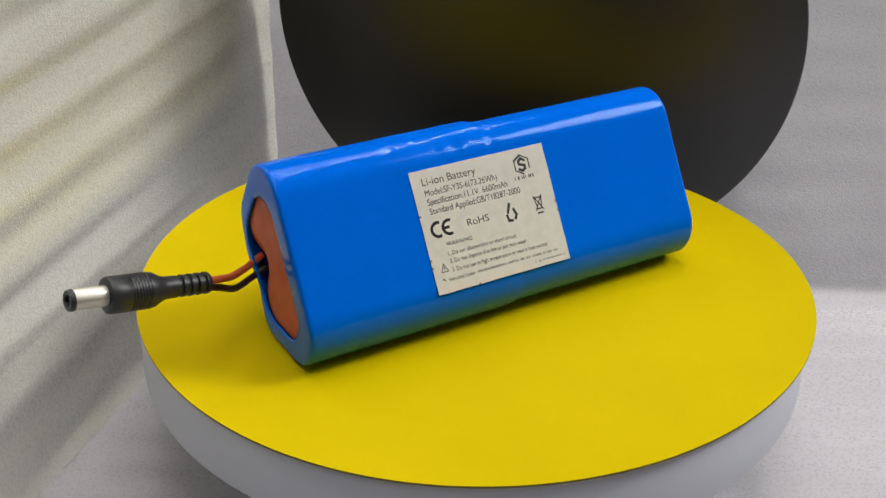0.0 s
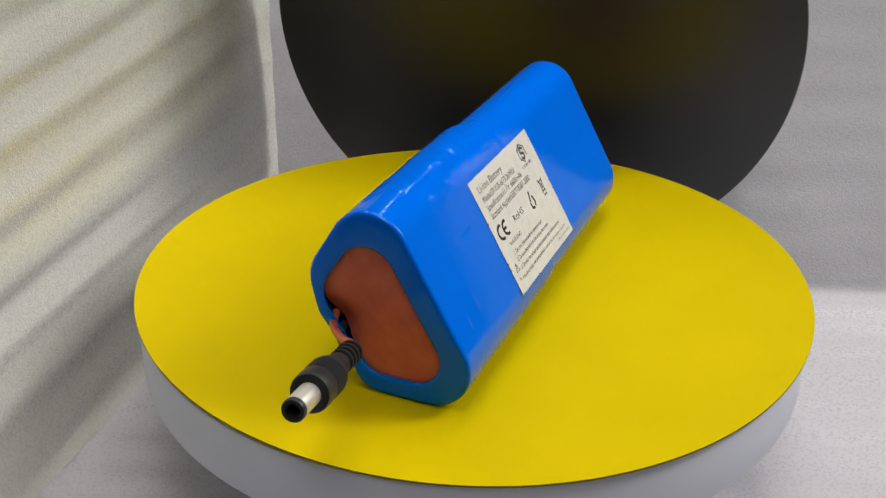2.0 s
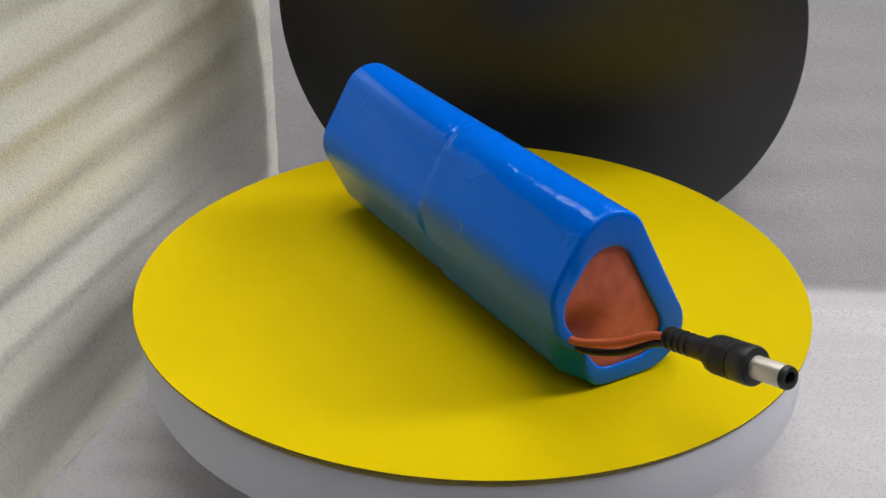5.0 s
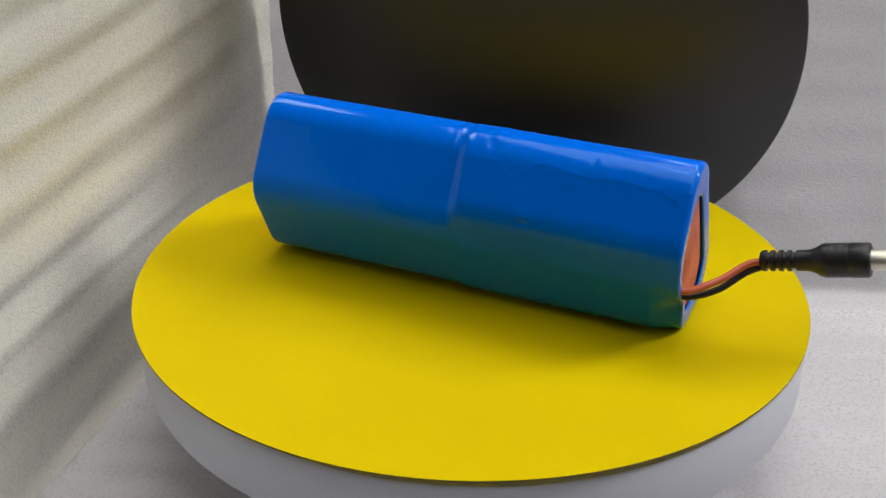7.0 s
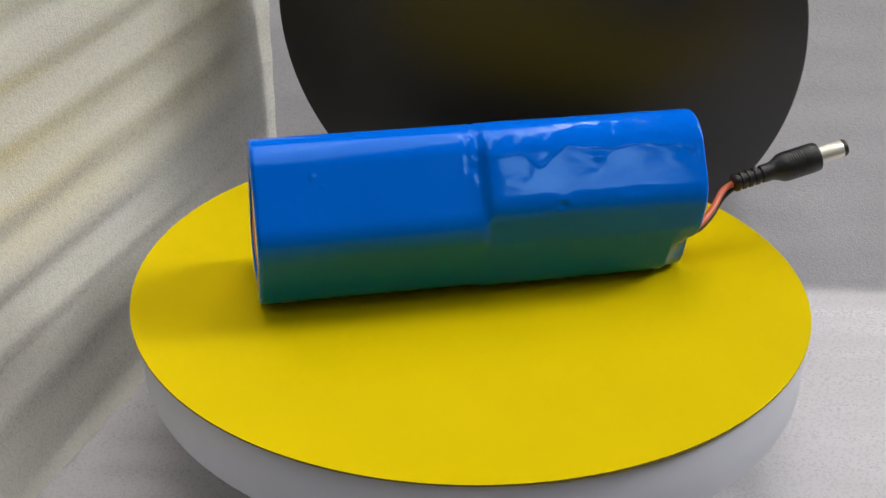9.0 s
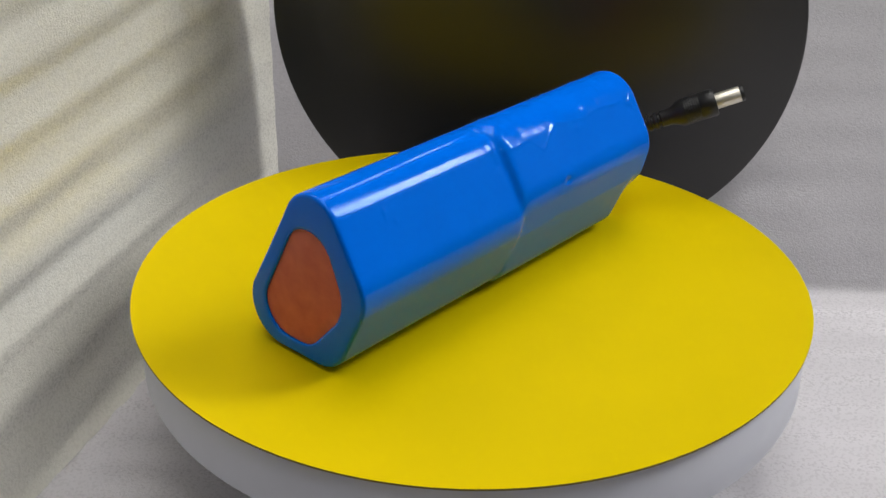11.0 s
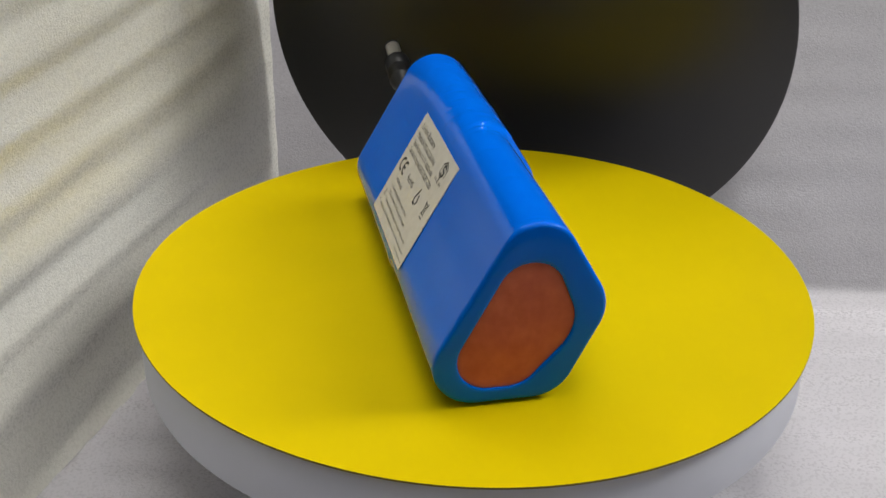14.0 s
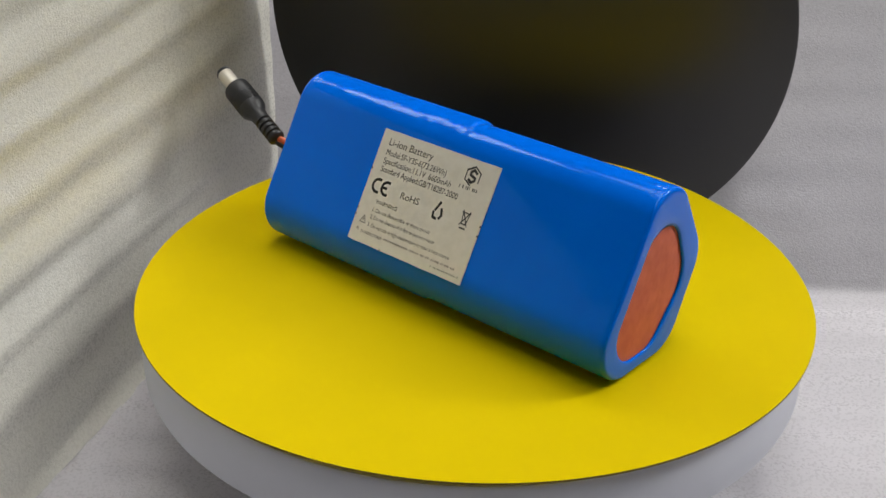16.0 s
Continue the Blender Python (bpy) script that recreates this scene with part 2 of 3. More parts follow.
def card_z(r, a):
    return R * (0.0095 * r ** 3 * math.cos(2 * (a + radians(40))) + SAG * (1 - r ** 6))


for level, flip in ((0.0, False), (-0.006 * R, True)):
    rings = []
    for r in RINGS:
        if r == 0:
            rings.append([card.verts.new((0, 0, level + card_z(0, 0)))])
            continue
        ring = []
        for i in range(SEGS):
            a = 2 * math.pi * i / SEGS
            q = 1 + (0.0015 * math.sin(3 * a + 1) if r == 1 else 0)
            ring.append(card.verts.new((r * q * R * math.cos(a), r * q * R * math.sin(a), level + card_z(r, a))))
        rings.append(ring)
    for p, q in zip(rings, rings[1:]):
        for i in range(SEGS):
            j = (i + 1) % SEGS
            vs = list(dict.fromkeys([p[i % len(p)], q[i], q[j], p[j % len(p)]]))
            card.faces.new(vs)
    if not flip:
        rim = rings[-1]
for i in range(SEGS):
    j = (i + 1) % SEGS
    f = card.faces.new((rim[i], rings[-1][i], rings[-1][j], rim[j]))
    f.material_index = 1
bmesh.ops.translate(card, verts=card.verts, vec=(0.008 * R * math.cos(radians(10)), 0.008 * R * math.sin(radians(10)), 0))
yellow_card = sharp(finish(card, "yellow_card", YELLOW, True, None, (CARD_EDGE,)), 50)
tagged(yellow_card, "round yellow card lying on the white turntable", "card")


# ---------------------------------------------------------------- battery pack
# Cross-section in (side, height), plan units: a skin stretched round cells.
CELLS_FAR = ((-0.140, 0.092, 0.114), (0.006, 0.3735, 0.102), (0.070, 0.230, 0.118), (0.005, 0.092, 0.115))
CELLS_PLUG = ((-0.140, 0.088, 0.117), (0.015, 0.3685, 0.112), (0.071, 0.270, 0.115), (0.061, 0.205, 0.110), (0.005, 0.085, 0.116))
HOLE_FAR = ((-0.010, 0.285, 0.086), (-0.106, 0.106, 0.086), (-0.012, 0.205, 0.118), (-0.060, 0.108, 0.088))
HOLE_PLUG = ((0.022, 0.306, 0.080), (0.050, 0.235, 0.095), (-0.100, 0.102, 0.075), (-0.020, 0.100, 0.073))
MID = (-0.035, 0.215)
SEAT = SAG                # the card sags a little towards its middle
# finer round the ridge and the shoulder than under the pack
ANG = np.concatenate((np.linspace(-0.7, 2.2, 240, endpoint=False), np.linspace(2.2, 2 * math.pi - 0.7, 96, endpoint=False)))
NA = len(ANG)
S_FAR, S_PLUG = 0.645, -0.655
ROUND = 0.012             # round of the film at the two ends


def skin(circles):
    """Radius, seen from MID, of the convex skin round the circles, at the angles ANG."""
    pts = sorted({(round(cx + r * math.cos(a), 6), round(cy + r * math.sin(a), 6))
                  for cx, cy, r in circles for a in np.linspace(0, 2 * math.pi, 540, endpoint=False)})

    def half(seq):
        out = []
        for p in seq:
            while len(out) > 1 and (out[-1][0] - out[-2][0]) * (p[1] - out[-2][1]) - (out[-1][1] - out[-2][1]) * (p[0] - out[-2][0]) <= 0:
                out.pop()
            out.append(p)
        return out[:-1]
    hull = half(pts) + half(pts[::-1])
    res = []
    for a in ANG:
        d = (math.cos(a), math.sin(a))
        best = 0.02
        for p, q in zip(hull, hull[1:] + hull[:1]):
            ex, ey = q[0] - p[0], q[1] - p[1]
            den = d[0] * ey - d[1] * ex
            if abs(den) < 1e-9:
                continue
            px, py = p[0] - MID[0], p[1] - MID[1]
            t = (px * ey - py * ex) / den
            s = (px * d[1] - py * d[0]) / den
            if t > 0 and -1e-6 <= s <= 1 + 1e-6:
                best = max(best, t)
        res.append(best)
    return np.array(res)


SKIN_FAR, SKIN_PLUG = skin(CELLS_FAR), skin(CELLS_PLUG)
RIM_FAR, RIM_PLUG = skin(HOLE_FAR), skin(HOLE_PLUG)


def ridge(s, at, width, depth):
    return depth * math.exp(-((s - at) / width) ** 2)


DENT_RNG = random.Random(11)
# small dents and nicks in the film: place along the pack, angle, widths, rise
DENTS = ((-0.213, 0.34, 0.014, 0.045, -0.0062), (-0.213, 0.37, 0.026, 0.09, 0.0030), (0.480, 0.93, 0.010, 0.05, 0.0016), (0.455, 0.80, 0.008, 0.03, 0.0012),
         (-0.44, 0.44, 0.03, 0.05, -0.0015), (-0.33, 0.88, 0.02, 0.04, 0.0016), (-0.60, 0.85, 0.02, 0.05, -0.0018), (0.17, 1.45, 0.012, 0.10, -0.0011),
         (0.36, 1.42, 0.012, 0.10, -0.0010), (-0.50, 1.58, 0.02, 0.03, 0.0014), (-0.30, 1.55, 0.03, 0.05, -0.0014), (-0.06, 1.60, 0.012, 0.06, 0.0013),
         (-0.20, -0.25, 0.05, 0.08, -0.002), (-0.62, -0.35, 0.03, 0.12, -0.004), (0.56, 3.15, 0.012, 0.08, 0.0010), (0.52, 3.10, 0.008, 0.06, 0.0009), (-0.50, 3.15, 0.008, 0.07, 0.0010), (-0.57, 3.30, 0.007, 0.06, 0.0010), (-0.40, 2.2, 0.04, 0.05, -0.0012)) + tuple(
    (DENT_RNG.uniform(-0.63, -0.03), DENT_RNG.uniform(1.05, 1.66), DENT_RNG.uniform(0.008, 0.022), DENT_RNG.uniform(0.02, 0.07), DENT_RNG.choice((-1, 1)) * DENT_RNG.uniform(0.0005, 0.0013))
    for _ in range(22)) + tuple(
    (DENT_RNG.uniform(-0.30, 0.05), DENT_RNG.uniform(1.25, 1.75), DENT_RNG.uniform(0.007, 0.018), DENT_RNG.uniform(0.03, 0.09), DENT_RNG.choice((-1, 1)) * DENT_RNG.uniform(0.0010, 0.0022))
    for _ in range(16)) + ((0.485, 0.90, 0.004, 0.06, 0.0016), (0.035, 0.88, 0.012, 0.05, -0.0022), (-0.085, 1.12, 0.016, 0.06, -0.0024), (-0.615, 0.88, 0.008, 0.06, 0.0022))


def wrap_ring(s):
    """Body ring: far half and plug half differ, with crimped film at the joint between the two rows of cells."""
    k = 1 / (1 + math.exp(max(-1.0, min(1.0, s)) / 0.005))
    base_r = SKIN_FAR * (1 - k) + SKIN_PLUG * k
    out = []
    dents = -0.060 * max(0.0, (-0.575 - s) / 0.08) * np.exp(-(((ANG + 0.86 + math.pi) % (2 * math.pi) - math.pi) / 0.34) ** 2)
    for at, angle, ws, wa, rise in DENTS:
        if abs(s - at) < 3.5 * ws:
            dents += rise * math.exp(-((s - at) / ws) ** 2) * np.exp(-(((ANG - angle + math.pi) % (2 * math.pi) - math.pi) / wa) ** 2)
    for i, a in enumerate(ANG):
        top = math.exp(-(((a - 1.25) + math.pi) % (2 * math.pi) - math.pi) ** 2 / 0.5)
        back = math.exp(-(((a - 0.35) + math.pi) % (2 * math.pi) - math.pi) ** 2 / 0.35)
        low = 1.0 if -0.42 < math.sin(a) else 0.25
        d = ridge(s, 0.0, 0.03, -0.0008) * low
        crimp = 0.0011 * math.sin(s * 190 + 2.2 * math.sin(2.7 * a) + 3 * fbm(5 * s, 3 * a, 21.0)) * math.exp(-((s - 0.015) / 0.035) ** 2) * top ** 2.5
        for at in (0.62, -0.63):
            crimp += 0.0008 * math.sin(s * 330 + 3 * a) * math.exp(-((s - at) / 0.02) ** 2) * math.exp(-((a - 1.6) / 0.3) ** 2)
        w = max(0.0, min(1.0, (-s + 0.03) / 0.1))
        wrinkle = 0.0011 * w * top * fbm(7 * s, 2.6 * a, 1.0) + 0.0006 * w * back * fbm(4 * s, 1.6 * a, 4.0)
        wrinkle += 0.0003 * fbm(6 * s, 2.0 * a, 9.0) * low
        wrinkle += 0.0004 * w * top ** 1.5 * fbm(20 * s, 5.5 * a, 14.0) + 0.0002 * w * back * fbm(7 * s, 4.0 * a, 17.0)
        # a crooked crease in the film along the shoulder of the plug half
        if s < 0.02:
            course = 0.98 - 0.16 * math.exp(-((s + 0.155) / 0.032) ** 2) + 0.05 * math.exp(-((s + 0.242) / 0.03) ** 2) + 0.015 * math.sin(38 * s) - 0.08 * math.exp(-((s + 0.60) / 0.02) ** 2)
            wrinkle += 0.0015 * math.exp(-((a - course) / 0.022) ** 2) * (0.7 + 0.6 * fbm(16 * s, 1.0, 31.0)) * min(1.0, (0.02 - s) / 0.03)
        flat = min(1.0, max(0.0, (abs((a - 2.75 + math.pi) % (2 * math.pi) - math.pi) - 1.0) / 0.3))     # the labelled face stays even
        out.append(base_r[i] + (d + crimp + wrinkle) * flat + dents[i])
    return np.maximum(out, RIM_PLUG + ROUND + 0.006) if s < -0.5 else np.array(out)


def ring_points(radii, s):
    return [Vector((s, MID[0] + r * math.cos(a), MID[1] + r * math.sin(a))) * R for r, a in zip(radii, ANG)]


pack = tagged(new("battery_pack"), "blue shrink-wrapped lithium battery pack on the yellow card", "battery")

rings = []
for sgn, end, rim in ((1, S_FAR, RIM_FAR), (-1, S_PLUG, RIM_PLUG)):
    outer = np.maximum(wrap_ring(end - sgn * ROUND), rim + ROUND + 0.006)
    rows = [(rim * 1.03, end - sgn * 0.009), (rim, end - sgn * 0.007), (rim, end - sgn * 0.002)]
    for q in (0.12, 0.4, 0.75):
        rows.append((rim * (1 - q) + (outer - ROUND) * q, end))
    for q in (0.0, 22, 45, 67):
        a = radians(q)
        rows.append((outer - ROUND * (1 - math.sin(a)), end - sgn * ROUND * (1 - math.cos(a))))
    if sgn > 0:
        rings += rows
        body_s = np.linspace(S_FAR - ROUND, S_PLUG + ROUND, 330)
        rings += [(wrap_ring(s), s) for s in body_s]
    else:
        rings += rows[::-1]
bm = bmesh.new()
vr = [[bm.verts.new(p) for p in ring_points(r, s)] for r, s in rings]
for p, q in zip(vr, vr[1:]):
    for i in range(NA):
        j = (i + 1) % NA
        bm.faces.new((p[i], p[j], q[j], q[i]))
for v in bm.verts:
    v.co.z = max(v.co.z, SEAT * R)
part("wrap", bm, BLUE, pack, "glossy blue shrink film with crimps")


def paper(rim, s, sgn, name):
    bm = bmesh.new()
    rows = []
    for q in (0.0, 0.2, 0.4, 0.6, 0.8, 0.93, 1.03):
        ring = []
        for i in range(0, NA, 2):
            a = ANG[i]
            r = rim[i] * q
            y, z = MID[0] + r * math.cos(a), MID[1] + r * math.sin(a)
            bulge = (0.004 + 0.003 * fbm(9 * y, 9 * z, s)) * (1 - q ** 4)
            if sgn < 0:      # pressed in where the leads come out
                bulge -= 0.035 * math.exp(-((y - 0.105) ** 2 + (z - 0.155) ** 2) / 0.0035)
            ring.append(bm.verts.new(Vector((s + sgn * bulge, y, z)) * R))
            if q == 0:
                break
        rows.append(ring)
    n = NA // 2
    for p, q in zip(rows, rows[1:]):
        for i in range(n):
            j = (i + 1) % n
            bm.faces.new(list(dict.fromkeys([p[i % len(p)], p[j % len(p)], q[j], q[i]])))
    return part(name, bm, SALMON, pack, "orange insulating paper over the cell ends")


paper(RIM_FAR, S_FAR - 0.008, 1, "end_paper")
paper(RIM_PLUG, S_PLUG + 0.012, -1, "end_paper")

# ---- label: x to the right, y up, z out of the side face
LW, LH = 0.4400 * R, 0.3420 * R
label_m = Matrix(((1, 0, 0, 0), (0, 0.498, -0.867, 0), (0, 0.867, 0.498, 0), (0, 0, 0, 1)))
foot = Vector((-0.0520, -0.163, 0.2658))
shift = 0.2846 - (-0.867 * foot.y + 0.498 * foot.z)
label_m.translation = (foot + Vector((0, -0.867, 0.498)) * shift) * R


def sheet_bm(w, h, thick, n=1):
    bm = grid_bm(14, 12, lambda u, v: Vector(((u - 0.5) * w, (v - 0.5) * h, 0)))
    for v in bm.verts:
        if abs(v.co.x) > w * 0.49 or abs(v.co.y) > h * 0.49:
            v.co += Vector((noise.noise(v.co * 700), noise.noise(v.co * 700 + Vector((5, 5, 5))), 0)) * 0.00012
    return bm


def sink(y):
    """The upper rim of the label follows the round of the pack."""
    return -0.003 * max(0.0, y / LH - 0.33) ** 2


def uv(u, v, lift=0.00004):
    y = (0.5 - v) * LH
    return Vector(((u - 0.5) * LW, y, lift + sink(y)))


paper_bm = sheet_bm(LW, LH, 0)
for v in paper_bm.verts:
    v.co.z += sink(v.co.y)
label = part("label", paper_bm, LABEL, pack, "worn white printed paper label", smooth=False)
label.modifiers.new("thickness", "SOLIDIFY").thickness = 0.00012
label.matrix_local = label_m


def text(words, u0, u1, v, cap, mat=INK):
    """A printed line from u0 to u1 of the label's width, its baseline at v of the height, capitals cap high."""
    cu = bpy.data.curves.new("text", "FONT")
    cu.body = words
    tmp = new("text", cu)
    bpy.context.view_layer.update()
    me = bpy.data.meshes.new_from_object(tmp.evaluated_get(bpy.context.evaluated_depsgraph_get()))
    bpy.data.objects.remove(tmp)
    xs = [p.co.x for p in me.vertices]
    a, b = min(xs), max(xs)
    kx = (u1 - u0) * LW / (b - a)
    ky = cap * LH / 0.69
    o = uv(u0, v)
    for p in me.vertices:
        p.co = (o.x + (p.co.x - a) * kx, o.y + p.co.y * ky, 0.00004 + sink(o.y + p.co.y * ky))
    me.materials.append(mat)
    ob = new("printed_line", me)
    ob.parent = label
    return ob


def bars(spans, v, h, mat=INK_WORN, name="printed_bar"):
    bm = bmesh.new()
    for a, b in spans:
        bm.faces.new([bm.verts.new(uv(x, y)) for x, y in ((a, v), (b, v), (b, v - h), (a, v - h))])
    return part(name, bm, mat, label, smooth=False)


def strokes(lines, width, name, mat=INK):
    """A drawn mark from strokes, each a run of (u, v) points."""
    bm = bmesh.new()
    for pts in lines:
        for p, q in zip(pts, pts[1:]):
            a, b = uv(*p), uv(*q)
            d = (b - a).normalized()
            n = Vector((-d.y, d.x, 0)) * width * 0.5
            e = d * width * 0.35
            bm.faces.new([bm.verts.new(c) for c in (a - n - e, b - n + e, b + n + e, a + n - e)])
    return part(name, bm, mat, label, smooth=False)


def arc(u, v, ru, rv, a0, a1, n=12):
    return [(u + ru * math.cos(radians(a0 + (a1 - a0) * i / n)), v - rv * math.sin(radians(a0 + (a1 - a0) * i / n))) for i in range(n + 1)]


text("Li-ion Battery", 0.073, 0.463, 0.128, 0.062)
text("Model:SF-Y3S-6(73.26Wh)", 0.076, 0.606, 0.214, 0.050)
text("Specification:11.1V  6600mAh", 0.077, 0.670, 0.289, 0.050)
text("Standard Applied:GB/T18287-2000", 0.079, 0.752, 0.363, 0.050)
text("RoHS", 0.315, 0.477, 0.522, 0.056, INK_WORN)
text("WARNING", 0.133, 0.322, 0.637, 0.034)
text("1. Do not disassemble or short circuit", 0.131, 0.640, 0.712, 0.034, INK_WORN)
text("2. Do not dispose of in fire or put into water", 0.131, 0.705, 0.775, 0.034, INK_WORN)
text("3. Do not use in high temperature or near a heat source", 0.131, 0.853, 0.845, 0.034, INK_WORN)
text("MANUFACTURER", 0.094, 0.285, 0.915, 0.026, INK_WORN)
rng = random.Random(4)


def word_spans(a, b, letter=0.012, gap=0.006):
    out = []
    while a < b:
        w = letter * rng.uniform(0.5, 1.1)
        out.append((a, min(a + w, b)))
        a += w + gap * rng.uniform(0.6, 1.4) + (0.012 if rng.random() < 0.14 else 0)
    return out


bars(word_spans(0.305, 0.925, 0.007, 0.008), 0.908, 0.020)
bars(word_spans(0.735, 0.965, 0.007, 0.007), 0.957, 0.015, INK_WORN)
bars(word_spans(0.735, 0.885, 0.009, 0.006), 0.258, 0.028, INK_WORN)
# conformity mark
K = 0.00085
strokes([arc(0.105, 0.490, 0.045, 0.056, 75, 285)], K, "mark")
strokes([arc(0.185, 0.490, 0.045, 0.056, 75, 285), [(0.142, 0.490), (0.180, 0.490)]], K, "mark")
# six-sided emblem
hexa = [(0.811 + 0.062 * math.sin(radians(60 * i)), 0.139 - 0.080 * math.cos(radians(60 * i))) for i in range(7)]
strokes([hexa[0:3], hexa[3:6]], 0.00040, "emblem")
strokes([hexa[5:7]], 0.0006, "emblem")
strokes([[(0.836, 0.108), (0.812, 0.088), (0.790, 0.108), (0.791, 0.132), (0.832, 0.150), (0.832, 0.172), (0.810, 0.192), (0.786, 0.174)]], 0.0008, "emblem")
# recycling arrows and crossed bin
strokes([[(0.645, 0.43), (0.622, 0.50)], [(0.612, 0.52), (0.618, 0.565), (0.645, 0.57)], [(0.668, 0.56), (0.682, 0.53), (0.668, 0.48)]], 0.0008, "recycling_mark")
strokes([[(0.838, 0.43), (0.850, 0.53), (0.880, 0.53), (0.892, 0.44)], [(0.832, 0.435), (0.896, 0.435)], [(0.836, 0.54), (0.895, 0.42)], [(0.836, 0.42), (0.893, 0.54)]], 0.00035, "bin_mark")
bars([(0.842, 0.890)], 0.572, 0.014, INK, "bin_mark")
strokes([[(0.080, 0.765), (0.055, 0.830), (0.106, 0.830), (0.080, 0.765)], [(0.080, 0.785), (0.080, 0.812)]], 0.00022, "warning_triangle", INK_WORN)
strokes([[(0.048, 0.895), (0.060, 0.880), (0.068, 0.905)]], 0.00022, "tick", INK_WORN)
for u, v in ((0.003, 0.36), (0.002, 0.72), (0.996, 0.50), (0.998, 0.58), (0.30, 0.998), (0.002, 0.78)):
    bars([(u - 0.006, u + 0.006)], v + 0.008, 0.016, INK_WORN, "worn_spot")


# ---- leads and plug
def tube(points, radius, n=12, steps=14):
    """A round lead along a smooth run through the points."""
    pts = [Vector(p) for p in points]
    ext = [2 * pts[0] - pts[1]] + pts + [2 * pts[-1] - pts[-2]]
    path = []
    for i in range(1, len(ext) - 2):
        for k in range(steps):
            t = k / steps
            p0, p1, p2, p3 = ext[i - 1:i + 3]
            path.append(0.5 * (2 * p1 + (p2 - p0) * t + (2 * p0 - 5 * p1 + 4 * p2 - p3) * t * t + (3 * p1 - p0 - 3 * p2 + p3) * t ** 3))
    path.append(pts[-1])
    bm = bmesh.new()
    rings = []
    up = Vector((0, 0, 1))
    for i, p in enumerate(path):
        d = (path[min(i + 1, len(path) - 1)] - path[max(i - 1, 0)]).normalized()
        a = d.cross(up).normalized()
        b = d.cross(a)
        rings.append([bm.verts.new((p + radius * (a * math.cos(2 * math.pi * k / n) + b * math.sin(2 * math.pi * k / n))) * R) for k in range(n)])
    for p, q in zip(rings, rings[1:]):
        for i in range(n):
            bm.faces.new((p[i], p[(i + 1) % n], q[(i + 1) % n], q[i]))
    bm.faces.new(rings[0])
    bm.faces.new(rings[-1])
    return bm


PB = Vector((-0.838, -0.030, 0.212))       # where the leads enter the plug
part("lead", tube([(-0.62, 0.128, 0.165), (-0.667, 0.112, 0.150), (-0.74, 0.046, 0.168), (-0.80, -0.012, 0.202), (-0.86, -0.030, 0.218)], 0.0102), WIRE_RED, pack, "orange-red insulated lead")
part("lead", tube([(-0.62, 0.105, 0.136), (-0.67, 0.092, 0.122), (-0.74, 0.036, 0.135), (-0.80, -0.012, 0.177), (-0.86, -0.034, 0.206)], 0.0096), WIRE_BLACK, pack, "black insulated lead")

# the plug is built along z, from the lead end to the tip
U = R
relief = [(0, -0.006), (0.026, -0.004), (0.030, 0.0)]
for k in range(4):
    z = 0.002 + k * 0.022
    relief += [(0.033, z), (0.034, z + 0.010), (0.026, z + 0.012), (0.026, z + 0.020)]
relief += [(0.033, 0.092), (0.034, 0.125), (0.040, 0.140), (0.052, 0.158), (0.054, 0.170)]
for k in range(7):
    z = 0.172 + k * 0.008
    relief += [(0.0545, z), (0.0545, z + 0.004), (0.0525, z + 0.0045), (0.0525, z + 0.0075)]
relief += [(0.0545, 0.230), (0.0545, 0.272), (0.052, 0.279), (0.046, 0.281), (0.0, 0.281)]
plug = sharp(part("plug", lathe([(0.86 * r * U, z * U) for r, z in relief], 40), BODY, pack, "black moulded power plug with ribbed strain relief"), 50)
sleeve = [(0.0, 0.279), (0.029, 0.279), (0.029, 0.372), (0.0275, 0.3745), (0.024, 0.375), (0.022, 0.372), (0.022, 0.300), (0, 0.300)]
sharp(part("barrel", lathe([(0.92 * r * U, z * U) for r, z in sleeve], 32), NICKEL, plug, "nickel barrel"), 40)
tipring = [(0.0275, 0.363), (0.0295, 0.364), (0.0295, 0.372), (0.027, 0.377), (0.017, 0.377), (0.015, 0.372), (0.015, 0.31), (0.0, 0.31)]
sharp(part("tip_insulator", lathe([(0.92 * r * U, z * U) for r, z in tipring], 32), BODY, plug, "black insulating ring"), 40)


# ---------------------------------------------------------------- what moves
TURN = ((0, 16.6), (1, 34.3), (2.5, 61.0), (4, 88.0), (5.5, 115.0), (7, 141.9), (8.5, 168.8), (10, 195.8), (11.5, 222.7), (13, 249.4), (14, 267.4), (15, 285.4), (16, 304.0))


def plug_pose(sx, sy, sz, dx, dy, dz):
    """The plug's pose in the pack's space: its lead end and the way it points."""
    turn = Vector((dx, dy, dz)).to_track_quat("Z", "Y").to_matrix().to_4x4()
    return Matrix.Translation(Vector((sx, sy, sz)) * R) @ turn


def board_pose(x, y, yaw, tilt):
    m = Matrix.Translation((x * R, y * R, FLOOR)) @ Matrix.Rotation(yaw, 4, "Z") @ Matrix.Rotation(-tilt, 4, "X")
    return m @ Matrix.Translation((0, 0, B))


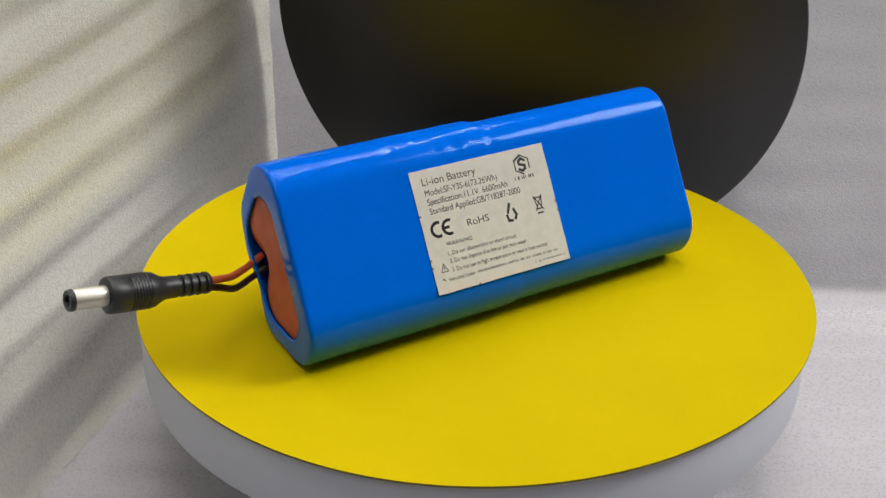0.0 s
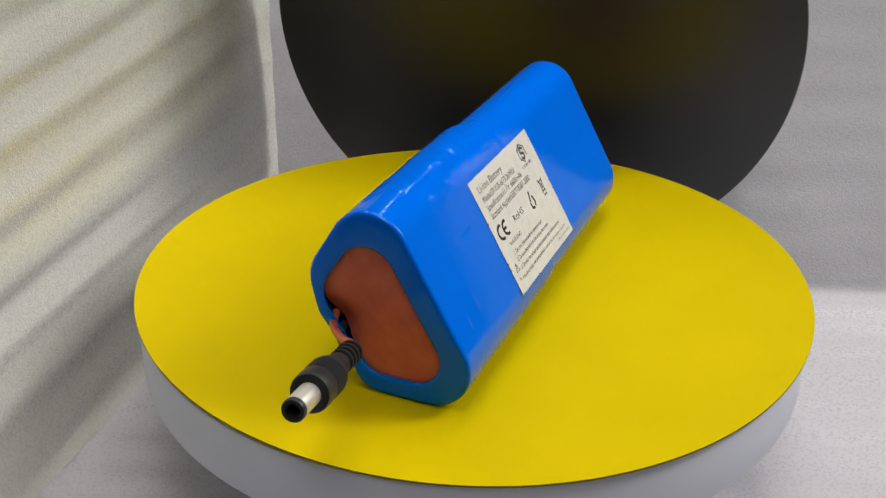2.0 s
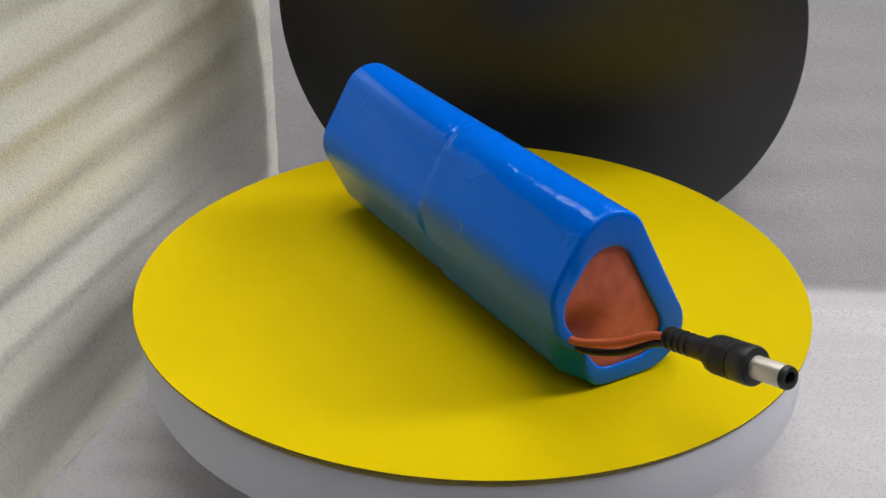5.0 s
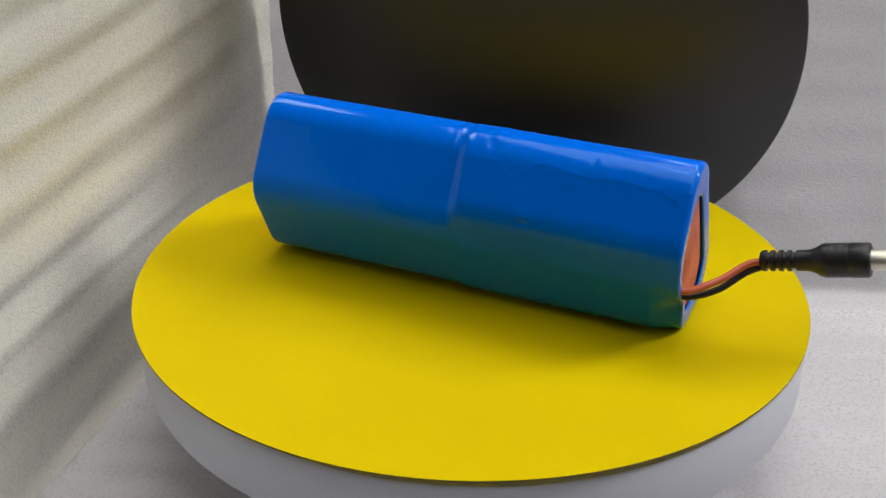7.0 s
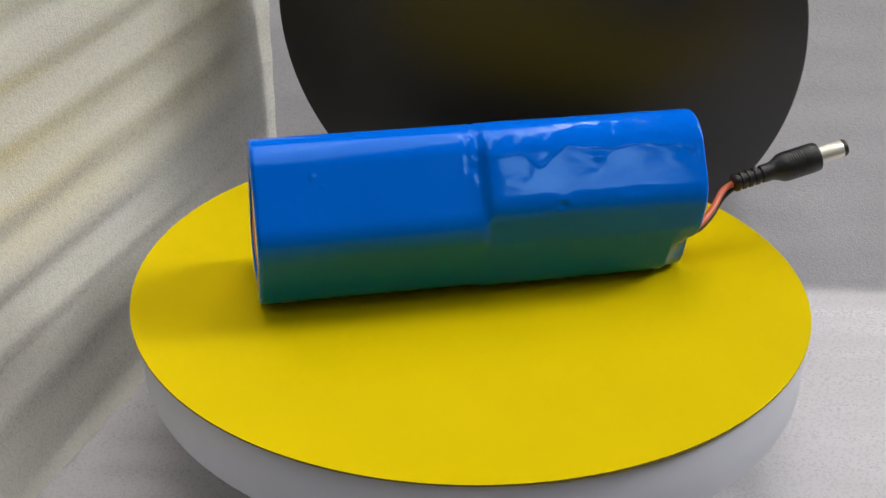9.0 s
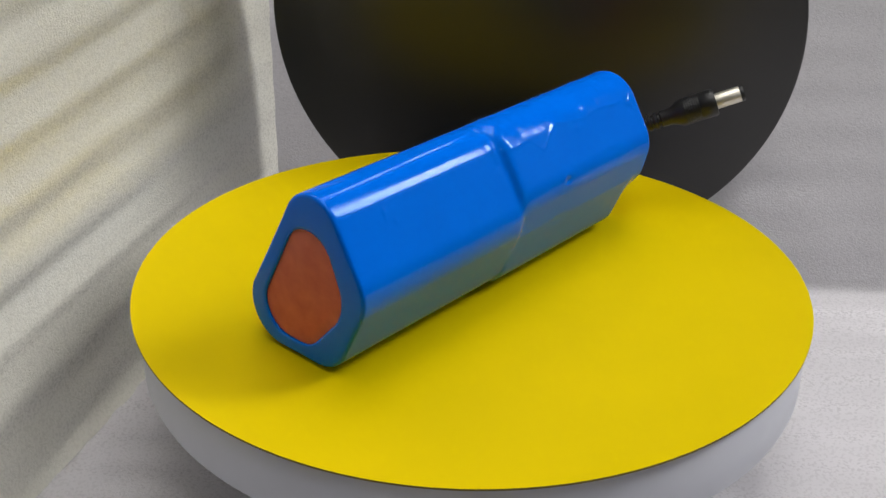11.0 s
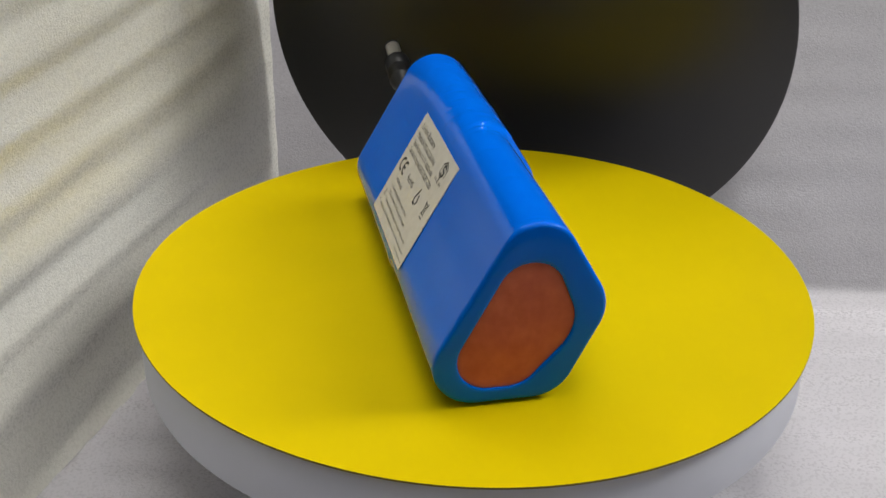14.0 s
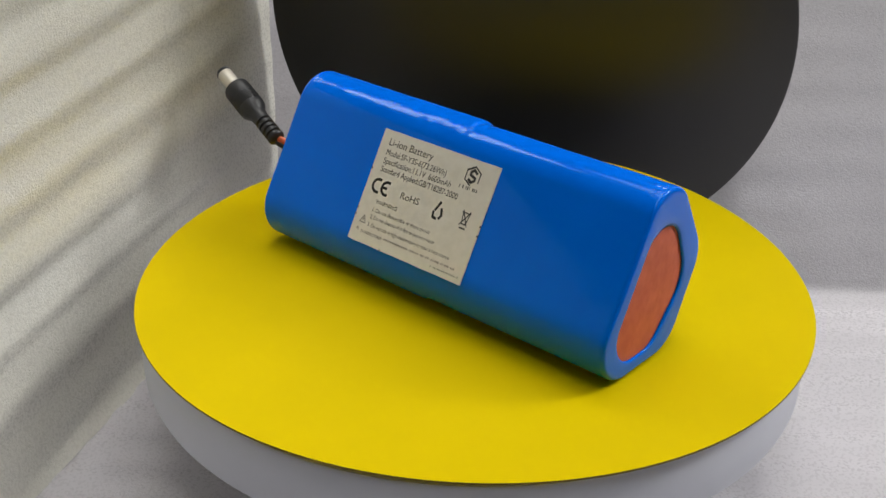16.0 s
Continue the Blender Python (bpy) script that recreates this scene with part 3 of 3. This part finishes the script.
def motions():
    walk(platter, [(t, pose(0, 0, 0, 0, 0, a)) for t, a in TURN])
    walk(yellow_card, [(t, pose(0, 0, 0, 0, 0, a)) for t, a in TURN])
    walk(pack, [(t, pose(0, 0, 0.0004, 0, 0, a + 16.67)) for t, a in TURN])
    x, y, z = PB
    walk(plug, [(0, plug_pose(x, y, z, -0.969, -0.140, 0.201)), (1.0, plug_pose(x, y, z, -0.966, -0.146, 0.215)), (2.0, plug_pose(x, y, z, -0.966, -0.147, 0.211)),
                (3.0, plug_pose(x, y, z, -0.968, -0.123, 0.218)), (4.0, plug_pose(x, y, z, -0.969, -0.076, 0.237)), (6.5, plug_pose(x, y, z, -0.974, 0.000, 0.226)),
                (7.5, plug_pose(x + 0.008, y, z, -0.970, 0.027, 0.240)), (8.5, plug_pose(x, y, z, -0.959, 0.040, 0.280)),
                (9.2, plug_pose(x, y, z, -0.972, -0.010, 0.238)), (10.2, plug_pose(x, y, z, -0.90, 0.30, 0.30)),
                (11.3, plug_pose(x, y + 0.06, z + 0.03, -0.457, 0.799, 0.391)), (12.0, plug_pose(x + 0.014, y + 0.081, z + 0.044, -0.319, 0.829, 0.459)),
                (12.6, plug_pose(x + 0.02, y + 0.09, z + 0.05, -0.216, 0.803, 0.555)), (12.8, plug_pose(x + 0.02, y + 0.09, z + 0.05, -0.222, 0.668, 0.710)),
                (13.02, plug_pose(x + 0.02, y + 0.09, z + 0.05, -0.216, 0.545, 0.810)),
                (13.1, plug_pose(x + 0.01, y + 0.04, z + 0.03, -0.40, 0.10, 0.91)), (13.2, plug_pose(x, y, z, -0.770, -0.223, 0.598)),
                (13.5, plug_pose(x, y, z, -0.805, -0.130, 0.580)), (13.7, plug_pose(x, y, z, -0.872, -0.108, 0.478)), (14.0, plug_pose(x, y, z, -0.934, -0.030, 0.356)),
                (15.0, plug_pose(x, y, z, -0.947, 0.015, 0.320)), (16.0, plug_pose(x, y, z, -0.917, 0.171, 0.360))])
    rest, after = board_pose(0.2210, 1.320, -0.222, -0.155), board_pose(0.1960, 1.358, -0.214, -0.167)
    walk(black_board, [(0, rest), (9.2, rest), (10.0, rest), (11.3, board_pose(0.2130, 1.342, -0.115, -0.145)), (12.0, board_pose(0.2030, 1.330, -0.115, -0.077)),
                       (12.6, board_pose(0.2010, 1.328, -0.115, -0.075)), (13.05, board_pose(0.2000, 1.330, -0.123, -0.077)),
                       (13.3, board_pose(0.1970, 1.340, -0.173, -0.103)), (13.7, board_pose(0.1950, 1.353, -0.208, -0.151)),
                       (14.2, after), (16.0, after)])


motions()
